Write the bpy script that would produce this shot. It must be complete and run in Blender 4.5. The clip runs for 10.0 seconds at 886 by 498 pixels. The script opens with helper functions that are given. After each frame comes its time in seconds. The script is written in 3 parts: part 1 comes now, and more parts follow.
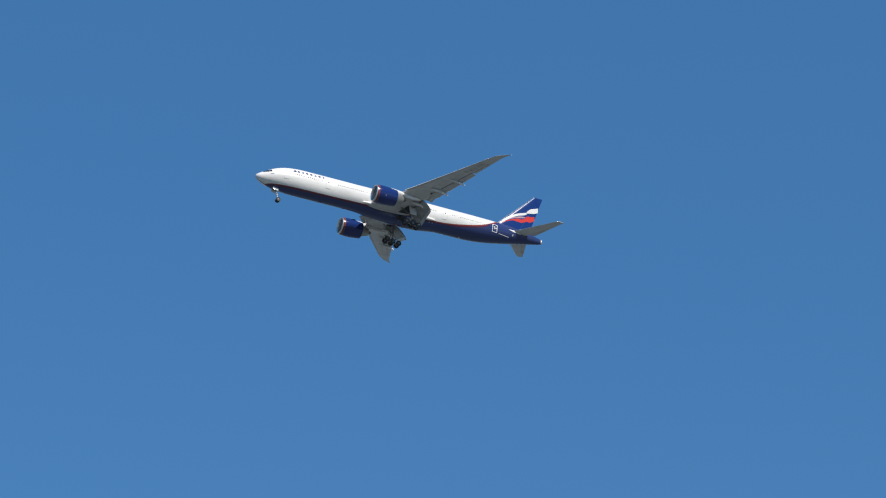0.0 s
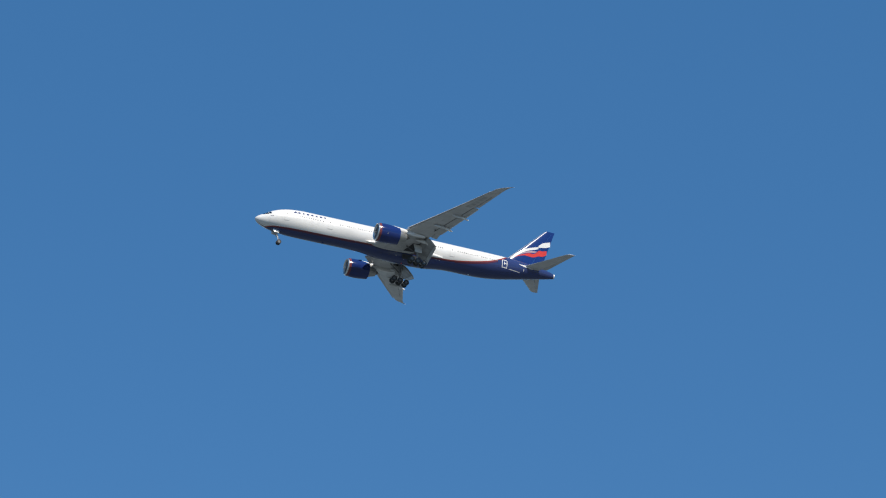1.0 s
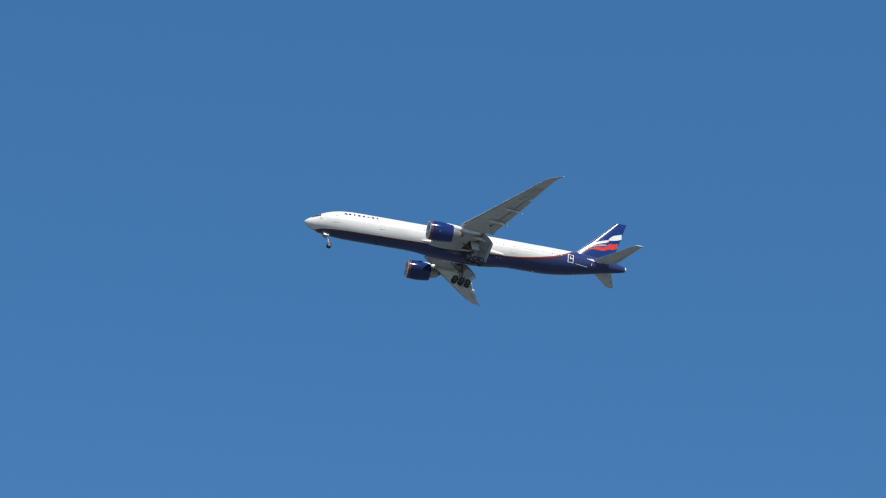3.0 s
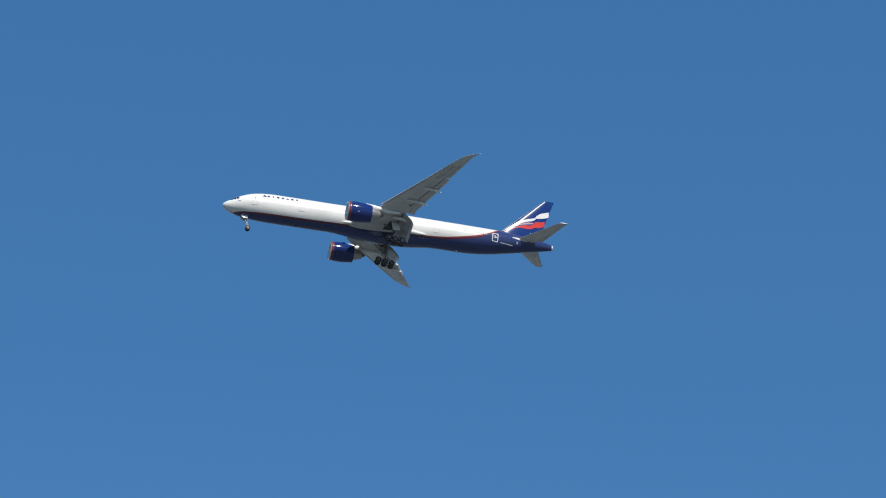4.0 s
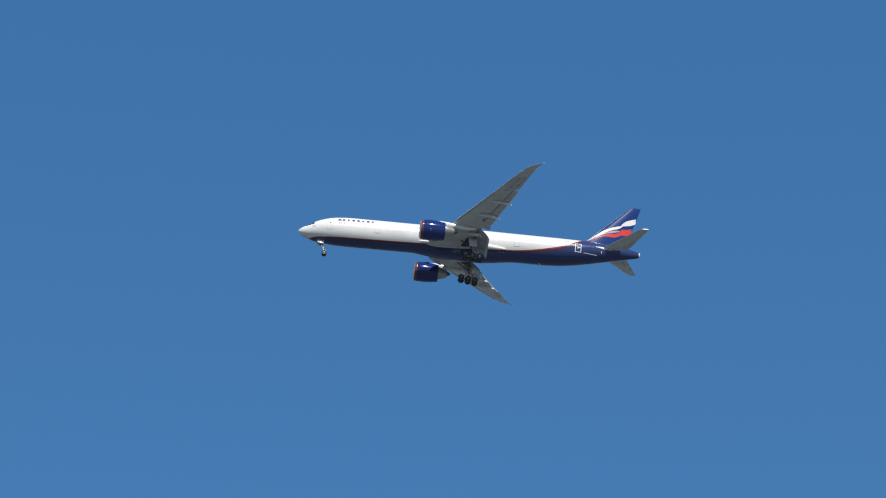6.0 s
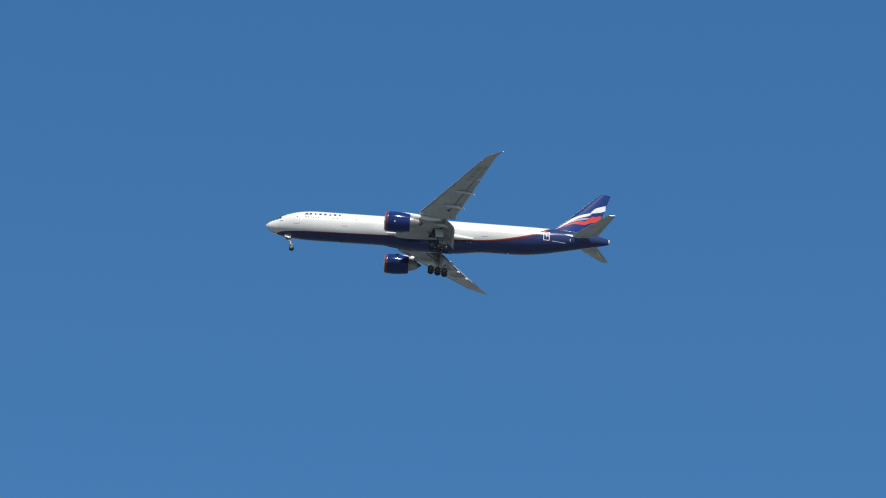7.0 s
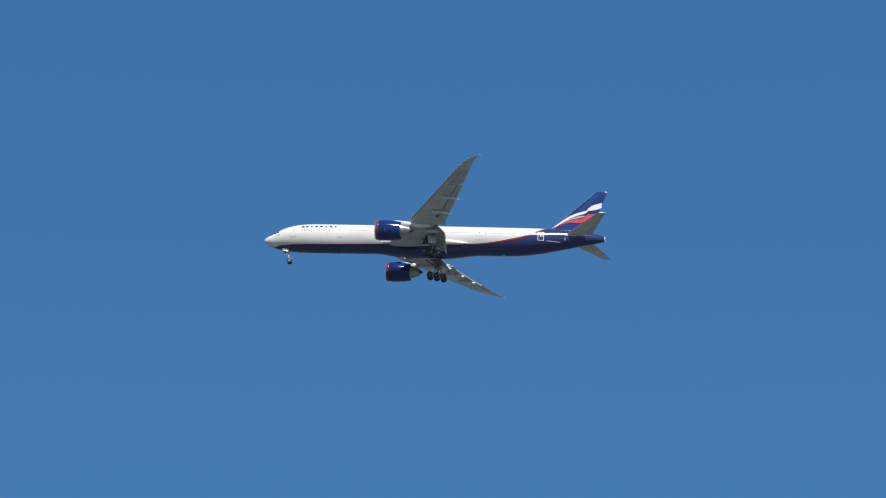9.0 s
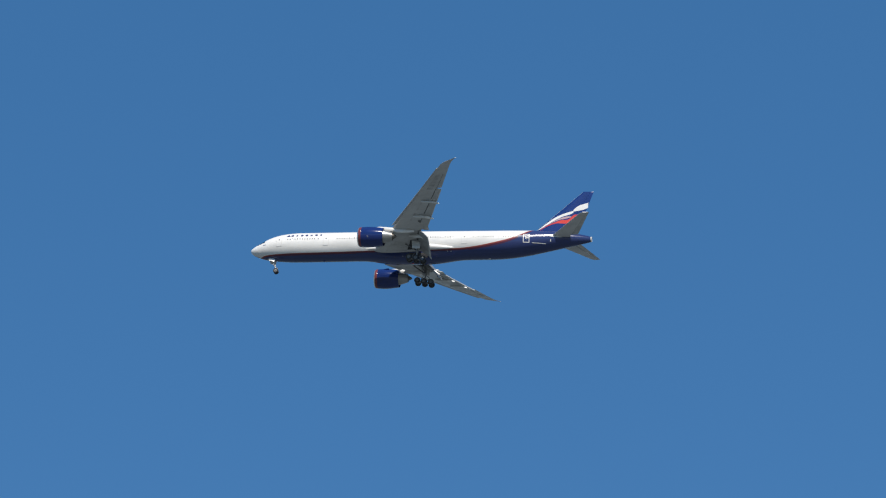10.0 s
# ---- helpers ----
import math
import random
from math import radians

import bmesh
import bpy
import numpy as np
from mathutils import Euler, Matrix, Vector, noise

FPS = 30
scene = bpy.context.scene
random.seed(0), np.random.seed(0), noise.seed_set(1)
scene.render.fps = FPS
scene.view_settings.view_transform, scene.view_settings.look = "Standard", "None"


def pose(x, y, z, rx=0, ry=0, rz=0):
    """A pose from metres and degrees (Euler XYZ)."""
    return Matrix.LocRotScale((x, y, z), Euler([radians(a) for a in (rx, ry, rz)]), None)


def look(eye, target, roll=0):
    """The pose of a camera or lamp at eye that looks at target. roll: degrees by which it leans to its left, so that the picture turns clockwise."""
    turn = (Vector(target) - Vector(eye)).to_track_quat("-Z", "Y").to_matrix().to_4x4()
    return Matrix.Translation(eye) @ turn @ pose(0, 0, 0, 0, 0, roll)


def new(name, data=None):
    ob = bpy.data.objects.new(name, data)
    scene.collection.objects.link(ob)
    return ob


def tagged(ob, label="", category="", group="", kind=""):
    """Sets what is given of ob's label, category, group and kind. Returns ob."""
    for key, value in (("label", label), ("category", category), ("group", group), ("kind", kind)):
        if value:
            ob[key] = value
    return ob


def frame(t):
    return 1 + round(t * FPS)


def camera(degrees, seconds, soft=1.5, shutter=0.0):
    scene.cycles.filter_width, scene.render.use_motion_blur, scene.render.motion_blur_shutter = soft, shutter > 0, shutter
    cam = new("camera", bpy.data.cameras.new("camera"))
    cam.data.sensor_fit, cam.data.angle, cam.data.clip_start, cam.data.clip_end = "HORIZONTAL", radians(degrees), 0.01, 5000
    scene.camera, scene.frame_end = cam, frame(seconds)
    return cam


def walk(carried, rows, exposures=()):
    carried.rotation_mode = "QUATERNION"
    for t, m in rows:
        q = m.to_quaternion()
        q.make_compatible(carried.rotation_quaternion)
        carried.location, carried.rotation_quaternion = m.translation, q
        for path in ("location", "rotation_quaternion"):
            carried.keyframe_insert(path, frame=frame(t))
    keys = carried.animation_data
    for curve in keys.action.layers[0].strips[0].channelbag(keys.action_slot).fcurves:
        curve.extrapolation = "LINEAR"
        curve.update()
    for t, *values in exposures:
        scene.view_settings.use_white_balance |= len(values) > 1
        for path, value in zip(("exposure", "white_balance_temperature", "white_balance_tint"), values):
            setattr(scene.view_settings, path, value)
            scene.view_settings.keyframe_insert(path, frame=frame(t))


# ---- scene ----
# An airliner on approach, seen from the ground; the aircraft stands still and the eye slides past it.
cam = camera(17.224, 10.0, soft=1.15)
PATH = [
    (0.0, -224.35, -560.65, 1.70, 114.2462, 0.7938, -25.5013),
    (0.2, -217.32, -560.32, 1.70, 114.6234, 0.8947, -24.8636),
    (0.4, -210.29, -559.98, 1.70, 115.0859, 1.1906, -24.3213),
    (0.5, -206.77, -559.81, 1.70, 115.2735, 1.1809, -23.6524),
    (0.7, -199.74, -559.49, 1.70, 115.4854, 1.2770, -22.7080),
    (0.9, -192.71, -559.15, 1.70, 115.5035, 1.4084, -22.2876),
    (1.0, -189.20, -559.00, 1.70, 115.5594, 1.4855, -22.0710),
    (1.2, -182.18, -558.74, 1.70, 115.5733, 1.5973, -21.3289),
    (1.4, -175.15, -558.48, 1.70, 115.5714, 1.2578, -20.1640),
    (1.5, -171.64, -558.34, 1.70, 115.6658, 1.2097, -19.9499),
    (1.7, -164.62, -558.05, 1.70, 115.7533, 1.1687, -19.5288),
    (1.9, -157.60, -557.76, 1.70, 115.8910, 1.2567, -19.1779),
    (2.0, -154.09, -557.60, 1.70, 116.2460, 1.0656, -18.5602),
    (2.2, -147.07, -557.16, 1.70, 116.7200, 0.6385, -17.2790),
    (3.3, -108.50, -553.53, 1.70, 116.4581, 0.8102, -14.4393),
    (3.5, -101.49, -553.34, 1.70, 116.4154, 0.8409, -14.2198),
    (3.7, -94.48, -553.30, 1.70, 116.4648, 0.9763, -13.9022),
    (3.9, -87.47, -553.26, 1.70, 116.5431, 0.9812, -13.4435),
    (4.0, -83.97, -553.24, 1.70, 116.5692, 0.9471, -13.0030),
    (4.2, -76.97, -553.21, 1.70, 116.6512, 0.9929, -12.0700),
    (4.5, -66.47, -553.17, 1.70, 116.7479, 0.8721, -11.4398),
    (4.7, -59.47, -553.10, 1.70, 116.8450, 1.1285, -10.6874),
    (5.0, -48.97, -552.99, 1.70, 116.9870, 0.9323, -9.2281),
    (5.2, -41.97, -552.93, 1.70, 117.0729, 0.9890, -8.6795),
    (5.4, -34.98, -552.87, 1.70, 117.1316, 1.2948, -8.3591),
    (5.5, -31.48, -552.84, 1.70, 117.1720, 1.0308, -7.4036),
    (5.7, -24.49, -552.80, 1.70, 117.2947, 0.6081, -5.9170),
    (6.8, 13.95, -552.42, 1.70, 117.4270, 0.2239, -2.0384),
    (6.9, 17.44, -552.35, 1.70, 117.3183, 0.2887, -1.8289),
    (7.0, 20.93, -552.32, 1.70, 117.2984, 0.3949, -1.5446),
    (7.2, 27.92, -552.36, 1.70, 117.3322, 0.1842, -0.2401),
    (7.5, 38.39, -552.43, 1.70, 117.5309, 0.0387, 0.4395),
    (7.7, 45.37, -552.70, 1.70, 117.6465, 0.2063, 1.0921),
    (7.9, 52.34, -553.01, 1.70, 117.7171, 0.2665, 1.7448),
    (8.0, 55.83, -553.12, 1.70, 117.7510, 0.2439, 2.1449),
    (8.2, 62.81, -553.24, 1.70, 117.8088, 0.2697, 3.0564),
    (8.5, 73.27, -553.41, 1.70, 117.7839, 0.4487, 4.3987),
    (8.7, 80.24, -552.81, 1.70, 117.4853, 0.5013, 4.8114),
    (8.9, 87.22, -552.28, 1.70, 117.2837, 0.4283, 4.8400),
    (9.0, 90.70, -551.91, 1.70, 117.3294, 0.2067, 5.4974),
    (9.2, 97.66, -550.74, 1.70, 117.5262, 0.2167, 6.7488),
    (9.4, 104.63, -549.80, 1.70, 117.6094, 0.0430, 7.2805),
    (9.5, 108.12, -548.97, 1.70, 117.6990, 0.0571, 7.4243),
    (9.7, 115.08, -546.01, 1.70, 117.8535, 0.4014, 7.9955),
    (9.9, 122.05, -542.99, 1.70, 117.7572, 0.5364, 8.5018),
    (10.0, 125.53, -541.57, 1.70, 117.6787, 0.3562, 8.9947),
]
walk(cam, [(r[0], pose(*r[1:])) for r in PATH], exposures=[(0.0, 0.09), (10.0, 0.03)])

# ---- light ----
SUN_EL, SUN_AZ = radians(45), radians(170)   # azimuth clockwise from +y
world = bpy.data.worlds.new("sky")
scene.world = world
world.use_nodes = True
nt = world.node_tree
sky = nt.nodes.new("ShaderNodeTexSky")
sky.sky_type, sky.sun_disc = "NISHITA", False
sky.sun_elevation, sky.sun_rotation = SUN_EL, SUN_AZ
sky.altitude, sky.air_density, sky.dust_density, sky.ozone_density = 150, 1.0, 0.0, 4.0
nt.nodes["Background"].inputs["Strength"].default_value = 0.1235
hue = nt.nodes.new("ShaderNodeHueSaturation")
hue.inputs["Saturation"].default_value = 1.205
nt.links.new(sky.outputs["Color"], hue.inputs["Color"])
even = nt.nodes.new("ShaderNodeMix")          # clear dry air: the blue changes little with height
even.data_type = "RGBA"
even.inputs["Factor"].default_value = 0.6
even.inputs["B"].default_value = (0.37, 1.35, 3.06, 1)
nt.links.new(hue.outputs["Color"], even.inputs["A"])
nt.links.new(even.outputs["Result"], nt.nodes["Background"].inputs["Color"])
sun = new("sun", bpy.data.lights.new("sun", "SUN"))
sun.data.energy, sun.data.angle, sun.data.color = 4.45, radians(0.5), (1.0, 0.94, 0.84)
sun.matrix_world = look((0, 0, 0), (-math.sin(SUN_AZ) * math.cos(SUN_EL), -math.cos(SUN_AZ) * math.cos(SUN_EL), -math.sin(SUN_EL)))


# ---- materials ----
def material(name, colour, rough=0.4, metal=0.0, coat=0.0, vary=0.06, scale=0.7, fine=9.0, bump=0.0, streak=1.0):
    """Paint, rubber or metal with a broad and a fine variation of tone and gloss."""
    m = bpy.data.materials.new(name)
    m.use_nodes = True
    t = m.node_tree
    b = t.nodes["Principled BSDF"]
    b.inputs["Metallic"].default_value = metal
    b.inputs["Coat Weight"].default_value = coat
    b.inputs["Coat Roughness"].default_value = 0.12
    co = t.nodes.new("ShaderNodeTexCoord")
    mp = t.nodes.new("ShaderNodeMapping")
    mp.inputs["Scale"].default_value = (1.0 / streak, 1, 1)
    t.links.new(co.outputs["Object"], mp.inputs["Vector"])
    broad, grain = t.nodes.new("ShaderNodeTexNoise"), t.nodes.new("ShaderNodeTexNoise")
    broad.inputs["Scale"].default_value, broad.inputs["Detail"].default_value = scale, 4
    grain.inputs["Scale"].default_value, grain.inputs["Detail"].default_value = fine, 3
    for n in (broad, grain):
        t.links.new(mp.outputs["Vector"], n.inputs["Vector"])
    both = t.nodes.new("ShaderNodeMath")
    both.operation = "MULTIPLY_ADD"
    both.inputs[1].default_value = 0.4
    t.links.new(grain.outputs["Fac"], both.inputs[0])
    t.links.new(broad.outputs["Fac"], both.inputs[2])
    tone = t.nodes.new("ShaderNodeMapRange")
    tone.inputs[1].default_value, tone.inputs[2].default_value = 0.4, 1.0
    tone.inputs[3].default_value, tone.inputs[4].default_value = 1 - vary * 2, 1 + vary
    t.links.new(both.outputs[0], tone.inputs[0])
    mix = t.nodes.new("ShaderNodeVectorMath")
    mix.operation = "SCALE"
    mix.inputs[0].default_value = colour
    t.links.new(tone.outputs[0], mix.inputs["Scale"])
    t.links.new(mix.outputs[0], b.inputs["Base Color"])
    gloss = t.nodes.new("ShaderNodeMapRange")
    gloss.inputs[1].default_value, gloss.inputs[2].default_value = 0.3, 0.7
    gloss.inputs[3].default_value, gloss.inputs[4].default_value = rough * 0.85, rough * 1.2
    t.links.new(grain.outputs["Fac"], gloss.inputs[0])
    t.links.new(gloss.outputs[0], b.inputs["Roughness"])
    if bump:
        bp = t.nodes.new("ShaderNodeBump")
        bp.inputs["Strength"].default_value, bp.inputs["Distance"].default_value = bump, 0.02
        t.links.new(both.outputs[0], bp.inputs["Height"])
        t.links.new(bp.outputs["Normal"], b.inputs["Normal"])
    return m


WHITE = material("white_paint", (0.80, 0.782, 0.748), 0.22, 0, 0.0, 0.09, 0.45, 5, 0.05, 3)
BLUE = material("navy_paint", (0.029, 0.046, 0.145), 0.18, 0, 0.0, 0.1, 0.4, 6, 0.03, 3)
COWL_BLUE = material("cowl_paint", (0.011, 0.028, 0.14), 0.11, 0, 0.0, 0.08, 0.6, 6, 0.02)
RED = material("red_paint", (0.62, 0.05, 0.035), 0.2, 0, 0.0, 0.06)
STRIPE = material("orange_red_stripe", (0.30, 0.055, 0.042), 0.25, 0, 0.0, 0.08)
MAROON = material("maroon_paint", (0.09, 0.024, 0.05), 0.2, 0, 0.0, 0.08)
WING_GREY = material("grey_wing_paint", (0.535, 0.535, 0.53), 0.42, 0, 0.2, 0.1, 0.5, 4, 0.05, 2.5)
FLAP_GREY = material("grey_flap_paint", (0.50, 0.50, 0.49), 0.45, 0, 0.15, 0.12, 0.8, 5, 0.05, 2)
# The body's navy again, with the fin's sky sheen mixed into the colour.
FIN_BLUE = material("sky_lit_fin_navy", (0.012, 0.040, 0.175), 0.2, 0, 0.0, 0.1, 0.5, 6, 0.02)
FIN_BLUE.node_tree.nodes["Principled BSDF"].inputs["Specular IOR Level"].default_value = 0.2
LIGHT_GREY = material("light_grey_paint", (0.6, 0.6, 0.58), 0.38, 0, 0.3, 0.07)
METAL = material("bare_metal", (0.78, 0.76, 0.73), 0.28, 0.9, 0, 0.08, 1.5, 12)
HOT_METAL = material("heat_stained_metal", (0.2, 0.18, 0.16), 0.4, 0.85, 0, 0.18, 1.8, 12)
# Gear steel made darker, so the braces carry the underwing shade.
BRACE = material("shaded_gear_steel", (0.13, 0.13, 0.13), 0.45, 0.3, 0, 0.15, 2.0, 14)
STEEL = material("gear_steel", (0.34, 0.34, 0.34), 0.4, 0.35, 0, 0.12, 2.0, 14)
RUBBER = material("tyre_rubber", (0.042, 0.042, 0.044), 0.7, 0, 0, 0.15, 3, 20, 0.1)
DARK = material("dark_inside", (0.04, 0.04, 0.044), 0.6, 0, 0, 0.15)
GLASS = material("dark_window_glass", (0.012, 0.014, 0.018), 0.08, 0, 0.6, 0.05)
FAN = material("fan_titanium", (0.09, 0.09, 0.1), 0.4, 0.6, 0, 0.1)
LAMP = material("clear_lamp_cover", (0.85, 0.85, 0.82), 0.1, 0.2, 0.8, 0.03)
PALE = material("pinkish_grey_paint", (0.44, 0.30, 0.33), 0.25, 0, 0.0, 0.08)
LETTER = material("title_blue", (0.05, 0.06, 0.15), 0.35, 0, 0.4, 0.05)
BAND = material("dark_red_band", (0.18, 0.045, 0.05), 0.2, 0, 0.0, 0.08)
HUB = material("dull_wheel_metal", (0.17, 0.17, 0.17), 0.5, 0.3, 0, 0.15)
# Dark grey for the shadow painted along the flap coves.
COVE_SHADE = material("cove_shade_grey", (0.2, 0.2, 0.195), 0.5, 0, 0, 0.15, 1.2, 8)
PANEL = material("panel_grey", (0.50, 0.49, 0.48), 0.45, 0, 0, 0.12, 1.2, 8)
LETTER_GREY = material("wing_lettering", (0.45, 0.45, 0.45), 0.45, 0, 0, 0.2, 1.2, 8)
# Wing grey darkened to paint in the shade near the roots.
ROOT_SHADE = material("wing_root_shade_grey", (0.48, 0.475, 0.465), 0.45, 0, 0, 0.2, 0.5, 4, 0.05, 3)
INNER_FLAP = material("dark_flap_grey", (0.31, 0.305, 0.295), 0.5, 0, 0, 0.2, 0.9, 5, 0.05, 2)
CORE = material("core_grey", (0.42, 0.41, 0.39), 0.35, 0.75, 0, 0.1, 1.2, 8)
PANE = material("cabin_glass", (0.085, 0.085, 0.088), 0.1, 0, 0.3, 0.1)
LINE = material("panel_gap", (0.5, 0.5, 0.5), 0.5, 0, 0, 0.1)
EARTH = material("grey_green_field", (0.122, 0.141, 0.140), 0.9, 0, 0, 0.25, 0.01, 0.2, 0.0)


# ---- mesh helpers ----
def part(name, bm, mats, parent=None, label="", smooth=True, sharp=40):
    me = bpy.data.meshes.new(name)
    bmesh.ops.recalc_face_normals(bm, faces=bm.faces)
    for e in bm.edges:
        if len(e.link_faces) == 2 and e.calc_face_angle(0) > radians(sharp):
            e.smooth = False
    for fc in bm.faces:
        fc.smooth = smooth
    bm.to_mesh(me)
    bm.free()
    for m in (mats if isinstance(mats, (list, tuple)) else [mats]):
        me.materials.append(m)
    ob = new(name, me)
    ob.parent = parent
    if label:
        tagged(ob, label)
    return ob


def share(name, me, parent, m):
    ob = new(name, me)
    ob.parent = parent
    ob.matrix_basis = m
    return ob


def loft(bm, rings, closed=True, cap=True, mat=None):
    """Skin through rings of points; mat(i, j) gives the slot of a face."""
    vs = [[bm.verts.new(p) for p in r] for r in rings]
    n = len(rings[0])
    for i in range(len(vs) - 1):
        for j in range(n if closed else n - 1):
            k = (j + 1) % n
            fc = bm.faces.new((vs[i][j], vs[i][k], vs[i + 1][k], vs[i + 1][j]))
            if mat:
                fc.material_index = mat(i, j)
    if cap and closed:
        bm.faces.new(vs[0][::-1])
        bm.faces.new(vs[-1])
    return vs


def tube(bm, a, b, r0, r1=None, seg=12):
    a, b = Vector(a), Vector(b)
    q = (b - a).to_track_quat("Z", "Y")
    rings = []
    for p, r in ((a, r0), (b, r1 if r1 is not None else r0)):
        rings.append([p + q @ Vector((r * math.cos(2 * math.pi * i / seg), r * math.sin(2 * math.pi * i / seg), 0)) for i in range(seg)])
    loft(bm, rings)


def turned(bm, profile, centre, axis="x", seg=40, cap=False):
    """A body of revolution: profile of (along, radius)."""
    c = Vector(centre)
    rings = []
    for s, r in profile:
        ring = []
        for i in range(seg):
            a = 2 * math.pi * i / seg
            u, v = r * math.cos(a), r * math.sin(a)
            ring.append(c + (Vector((s, u, v)) if axis == "x" else Vector((u, s, v))))
        rings.append(ring)
    loft(bm, rings, True, cap)


def slab(bm, corners, thick):
    """A panel from four or more corners, thickened along its normal, with softened edges."""
    c = [Vector(p) for p in corners]
    n = (c[1] - c[0]).cross(c[2] - c[0]).normalized() * thick / 2
    mid = sum(c, Vector()) / len(c)
    loft(bm, [[mid + (p - mid) * 0.97 - n for p in c], [p - n * 0.6 for p in c], [p + n * 0.6 for p in c], [mid + (p - mid) * 0.97 + n for p in c]])


def interp(table, x):
    """Smooth values from a table of rows (x, a, b, ...)."""
    if x <= table[0][0]:
        return table[0][1:]
    for i in range(len(table) - 1):
        a, b = table[i], table[i + 1]
        if x <= b[0]:
            p, q = table[max(i - 1, 0)], table[min(i + 2, len(table) - 1)]
            h = b[0] - a[0]
            t = (x - a[0]) / h
            out = []
            for k in range(1, len(a)):
                m0 = (b[k] - p[k]) / (b[0] - p[0])
                m1 = (q[k] - a[k]) / (q[0] - a[0])
                out.append((2 * t**3 - 3 * t * t + 1) * a[k] + (t**3 - 2 * t * t + t) * h * m0 + (3 * t * t - 2 * t**3) * b[k] + (t**3 - t * t) * h * m1)
            return tuple(out)
    return table[-1][1:]


# ---- ground ----
bm = bmesh.new()
rings = []
for r in (30, 300, 1500, 6000, 30000):
    rings.append([(37 + r * math.cos(2 * math.pi * i / 48), r * math.sin(2 * math.pi * i / 48), 0) for i in range(48)])
vs = loft(bm, rings, True, False)
bm.faces.new(vs[0])
ground = part("ground", bm, EARTH)
tagged(ground, "flat grey-green open ground in sunlight", "ground", kind="structure")

# ---- airliner ----
# Aircraft axes: x aft from the nose, y to starboard, z up from the middle of the body.
PITCH, ALT = radians(4.504), 290.28
airliner = new("airliner")
airliner.empty_display_size = 3
turn = Matrix.Rotation(PITCH, 4, "Y")
airliner.matrix_world = Matrix.Translation((37, 0, ALT)) @ turn @ Matrix.Translation((-37, 0, 0))
tagged(airliner, "white and navy twin-engine wide-body airliner in flight, wheels and flaps down", "airplane")

# Half width, top and bottom of the body along its length.
BODY = [(0.0, 0.02, -0.79, -0.83), (0.12, 0.34, -0.52, -1.14), (0.5, 0.74, -0.17, -1.53), (1.0, 1.08, 0.16, -1.86), (2.0, 1.6, 0.72, -2.29), (3.0, 2.0, 1.29, -2.57),
        (4.0, 2.33, 1.8, -2.75), (5.0, 2.57, 2.2, -2.88), (6.5, 2.83, 2.63, -3.06), (8.0, 2.99, 2.89, -3.17), (10.0, 3.09, 3.06, -3.22),
        (12.0, 3.1, 3.1, -3.23), (22.0, 3.1, 3.1, -3.2), (29.0, 3.1, 3.1, -3.1), (51.0, 3.1, 3.1, -3.1), (54.0, 3.07, 3.1, -3.04), (57.0, 2.95, 3.1, -2.78), (60.0, 2.74, 3.09, -2.3),
        (63.0, 2.42, 3.03, -1.68), (66.0, 2.0, 2.87, -1.0), (69.0, 1.48, 2.58, -0.33), (71.0, 1.05, 2.28, 0.1), (72.4, 0.7, 1.98, 0.42), (73.05, 0.5, 1.8, 0.6)]
# Height of the upper edge of the navy paint.
EDGE = [(2.6, -2.55), (4.2, -2.48), (8.0, -2.5), (20.0, -2.37), (28.0, -2.22), (40.0, -2.1), (46.0, -1.97), (50.0, -1.57), (54.0, -0.8), (56.4, -0.1), (58.8, 1.05), (60.2, 2.05), (61.4, 2.95), (62.2, 3.3)]


def sag(x):
    """The forward body hangs slightly below the line of the wing box."""
    return -0.24 * max(0.0, 1 - x / 31)


def body(x):
    w, top, bot = interp(BODY, x)
    return w, (top + bot) / 2 + sag(x), (top - bot) / 2


def skin(x, z, side=-1, off=0.012):
    """A point on the body's side at station x and height z."""
    w, zc, h = body(x)
    q = max(-0.999, min(0.999, (z + sag(x) - zc) / h))
    return Vector((x, side * (w + off) * math.sqrt(1 - q * q), zc + (h + off) * q))


def skin_patch(bm, outline, side=-1, off=0.012):
    """A thin painted or fitted patch that follows the body: rows of (x, z_low, z_high)."""
    rings = []
    for x, lo, hi in outline:
        n = 5
        rings.append([skin(x, lo + (hi - lo) * i / n, side, off) for i in range(n + 1)])
    loft(bm, rings, False)


stations = sorted(set([0.0, 0.03, 0.06, 0.12, 0.2, 0.32, 0.5, 0.75, 1.0, 1.3, 1.6, 2.0, 2.4, 2.8, 3.2, 3.6, 4.0, 4.5, 5.0, 5.7, 6.5, 7.2, 8.0, 9.0, 10.0, 11.0, 12.0]
                      + [12 + 1.5 * i for i in range(1, 25)] + [48 + 0.6 * i for i in range(0, 41)] + [72.4, 72.8, 73.05]))
rings = []
NW, NB = 14, 9
for x in stations:
    w, zc, h = body(x)
    z = interp(EDGE, x)[0] + sag(x) if x > 2.6 else -9
    qb = max(-0.998, min(0.9985, (z - zc) / h))
    qs = max(-0.9975, min(0.999, (z + 0.11 + 0.012 * max(0, x - 40) - zc) / h))
    fb, fs = math.acos(qb), math.acos(max(qs, qb + 0.0002))
    fm = fb + min(0.2 * (math.pi - fb), 0.13)
    angles = [fs * i / NW for i in range(NW + 1)] + [fb] + [fm + (math.pi - fm) * i / NB for i in range(NB + 1)]
    half = [(x, -w * math.sin(a), zc + h * math.cos(a)) for a in angles]
    other = [(x, w * math.sin(a), zc + h * math.cos(a)) for a in angles[-2:0:-1]]
    rings.append(half + other)
NA = NW + NB + 3


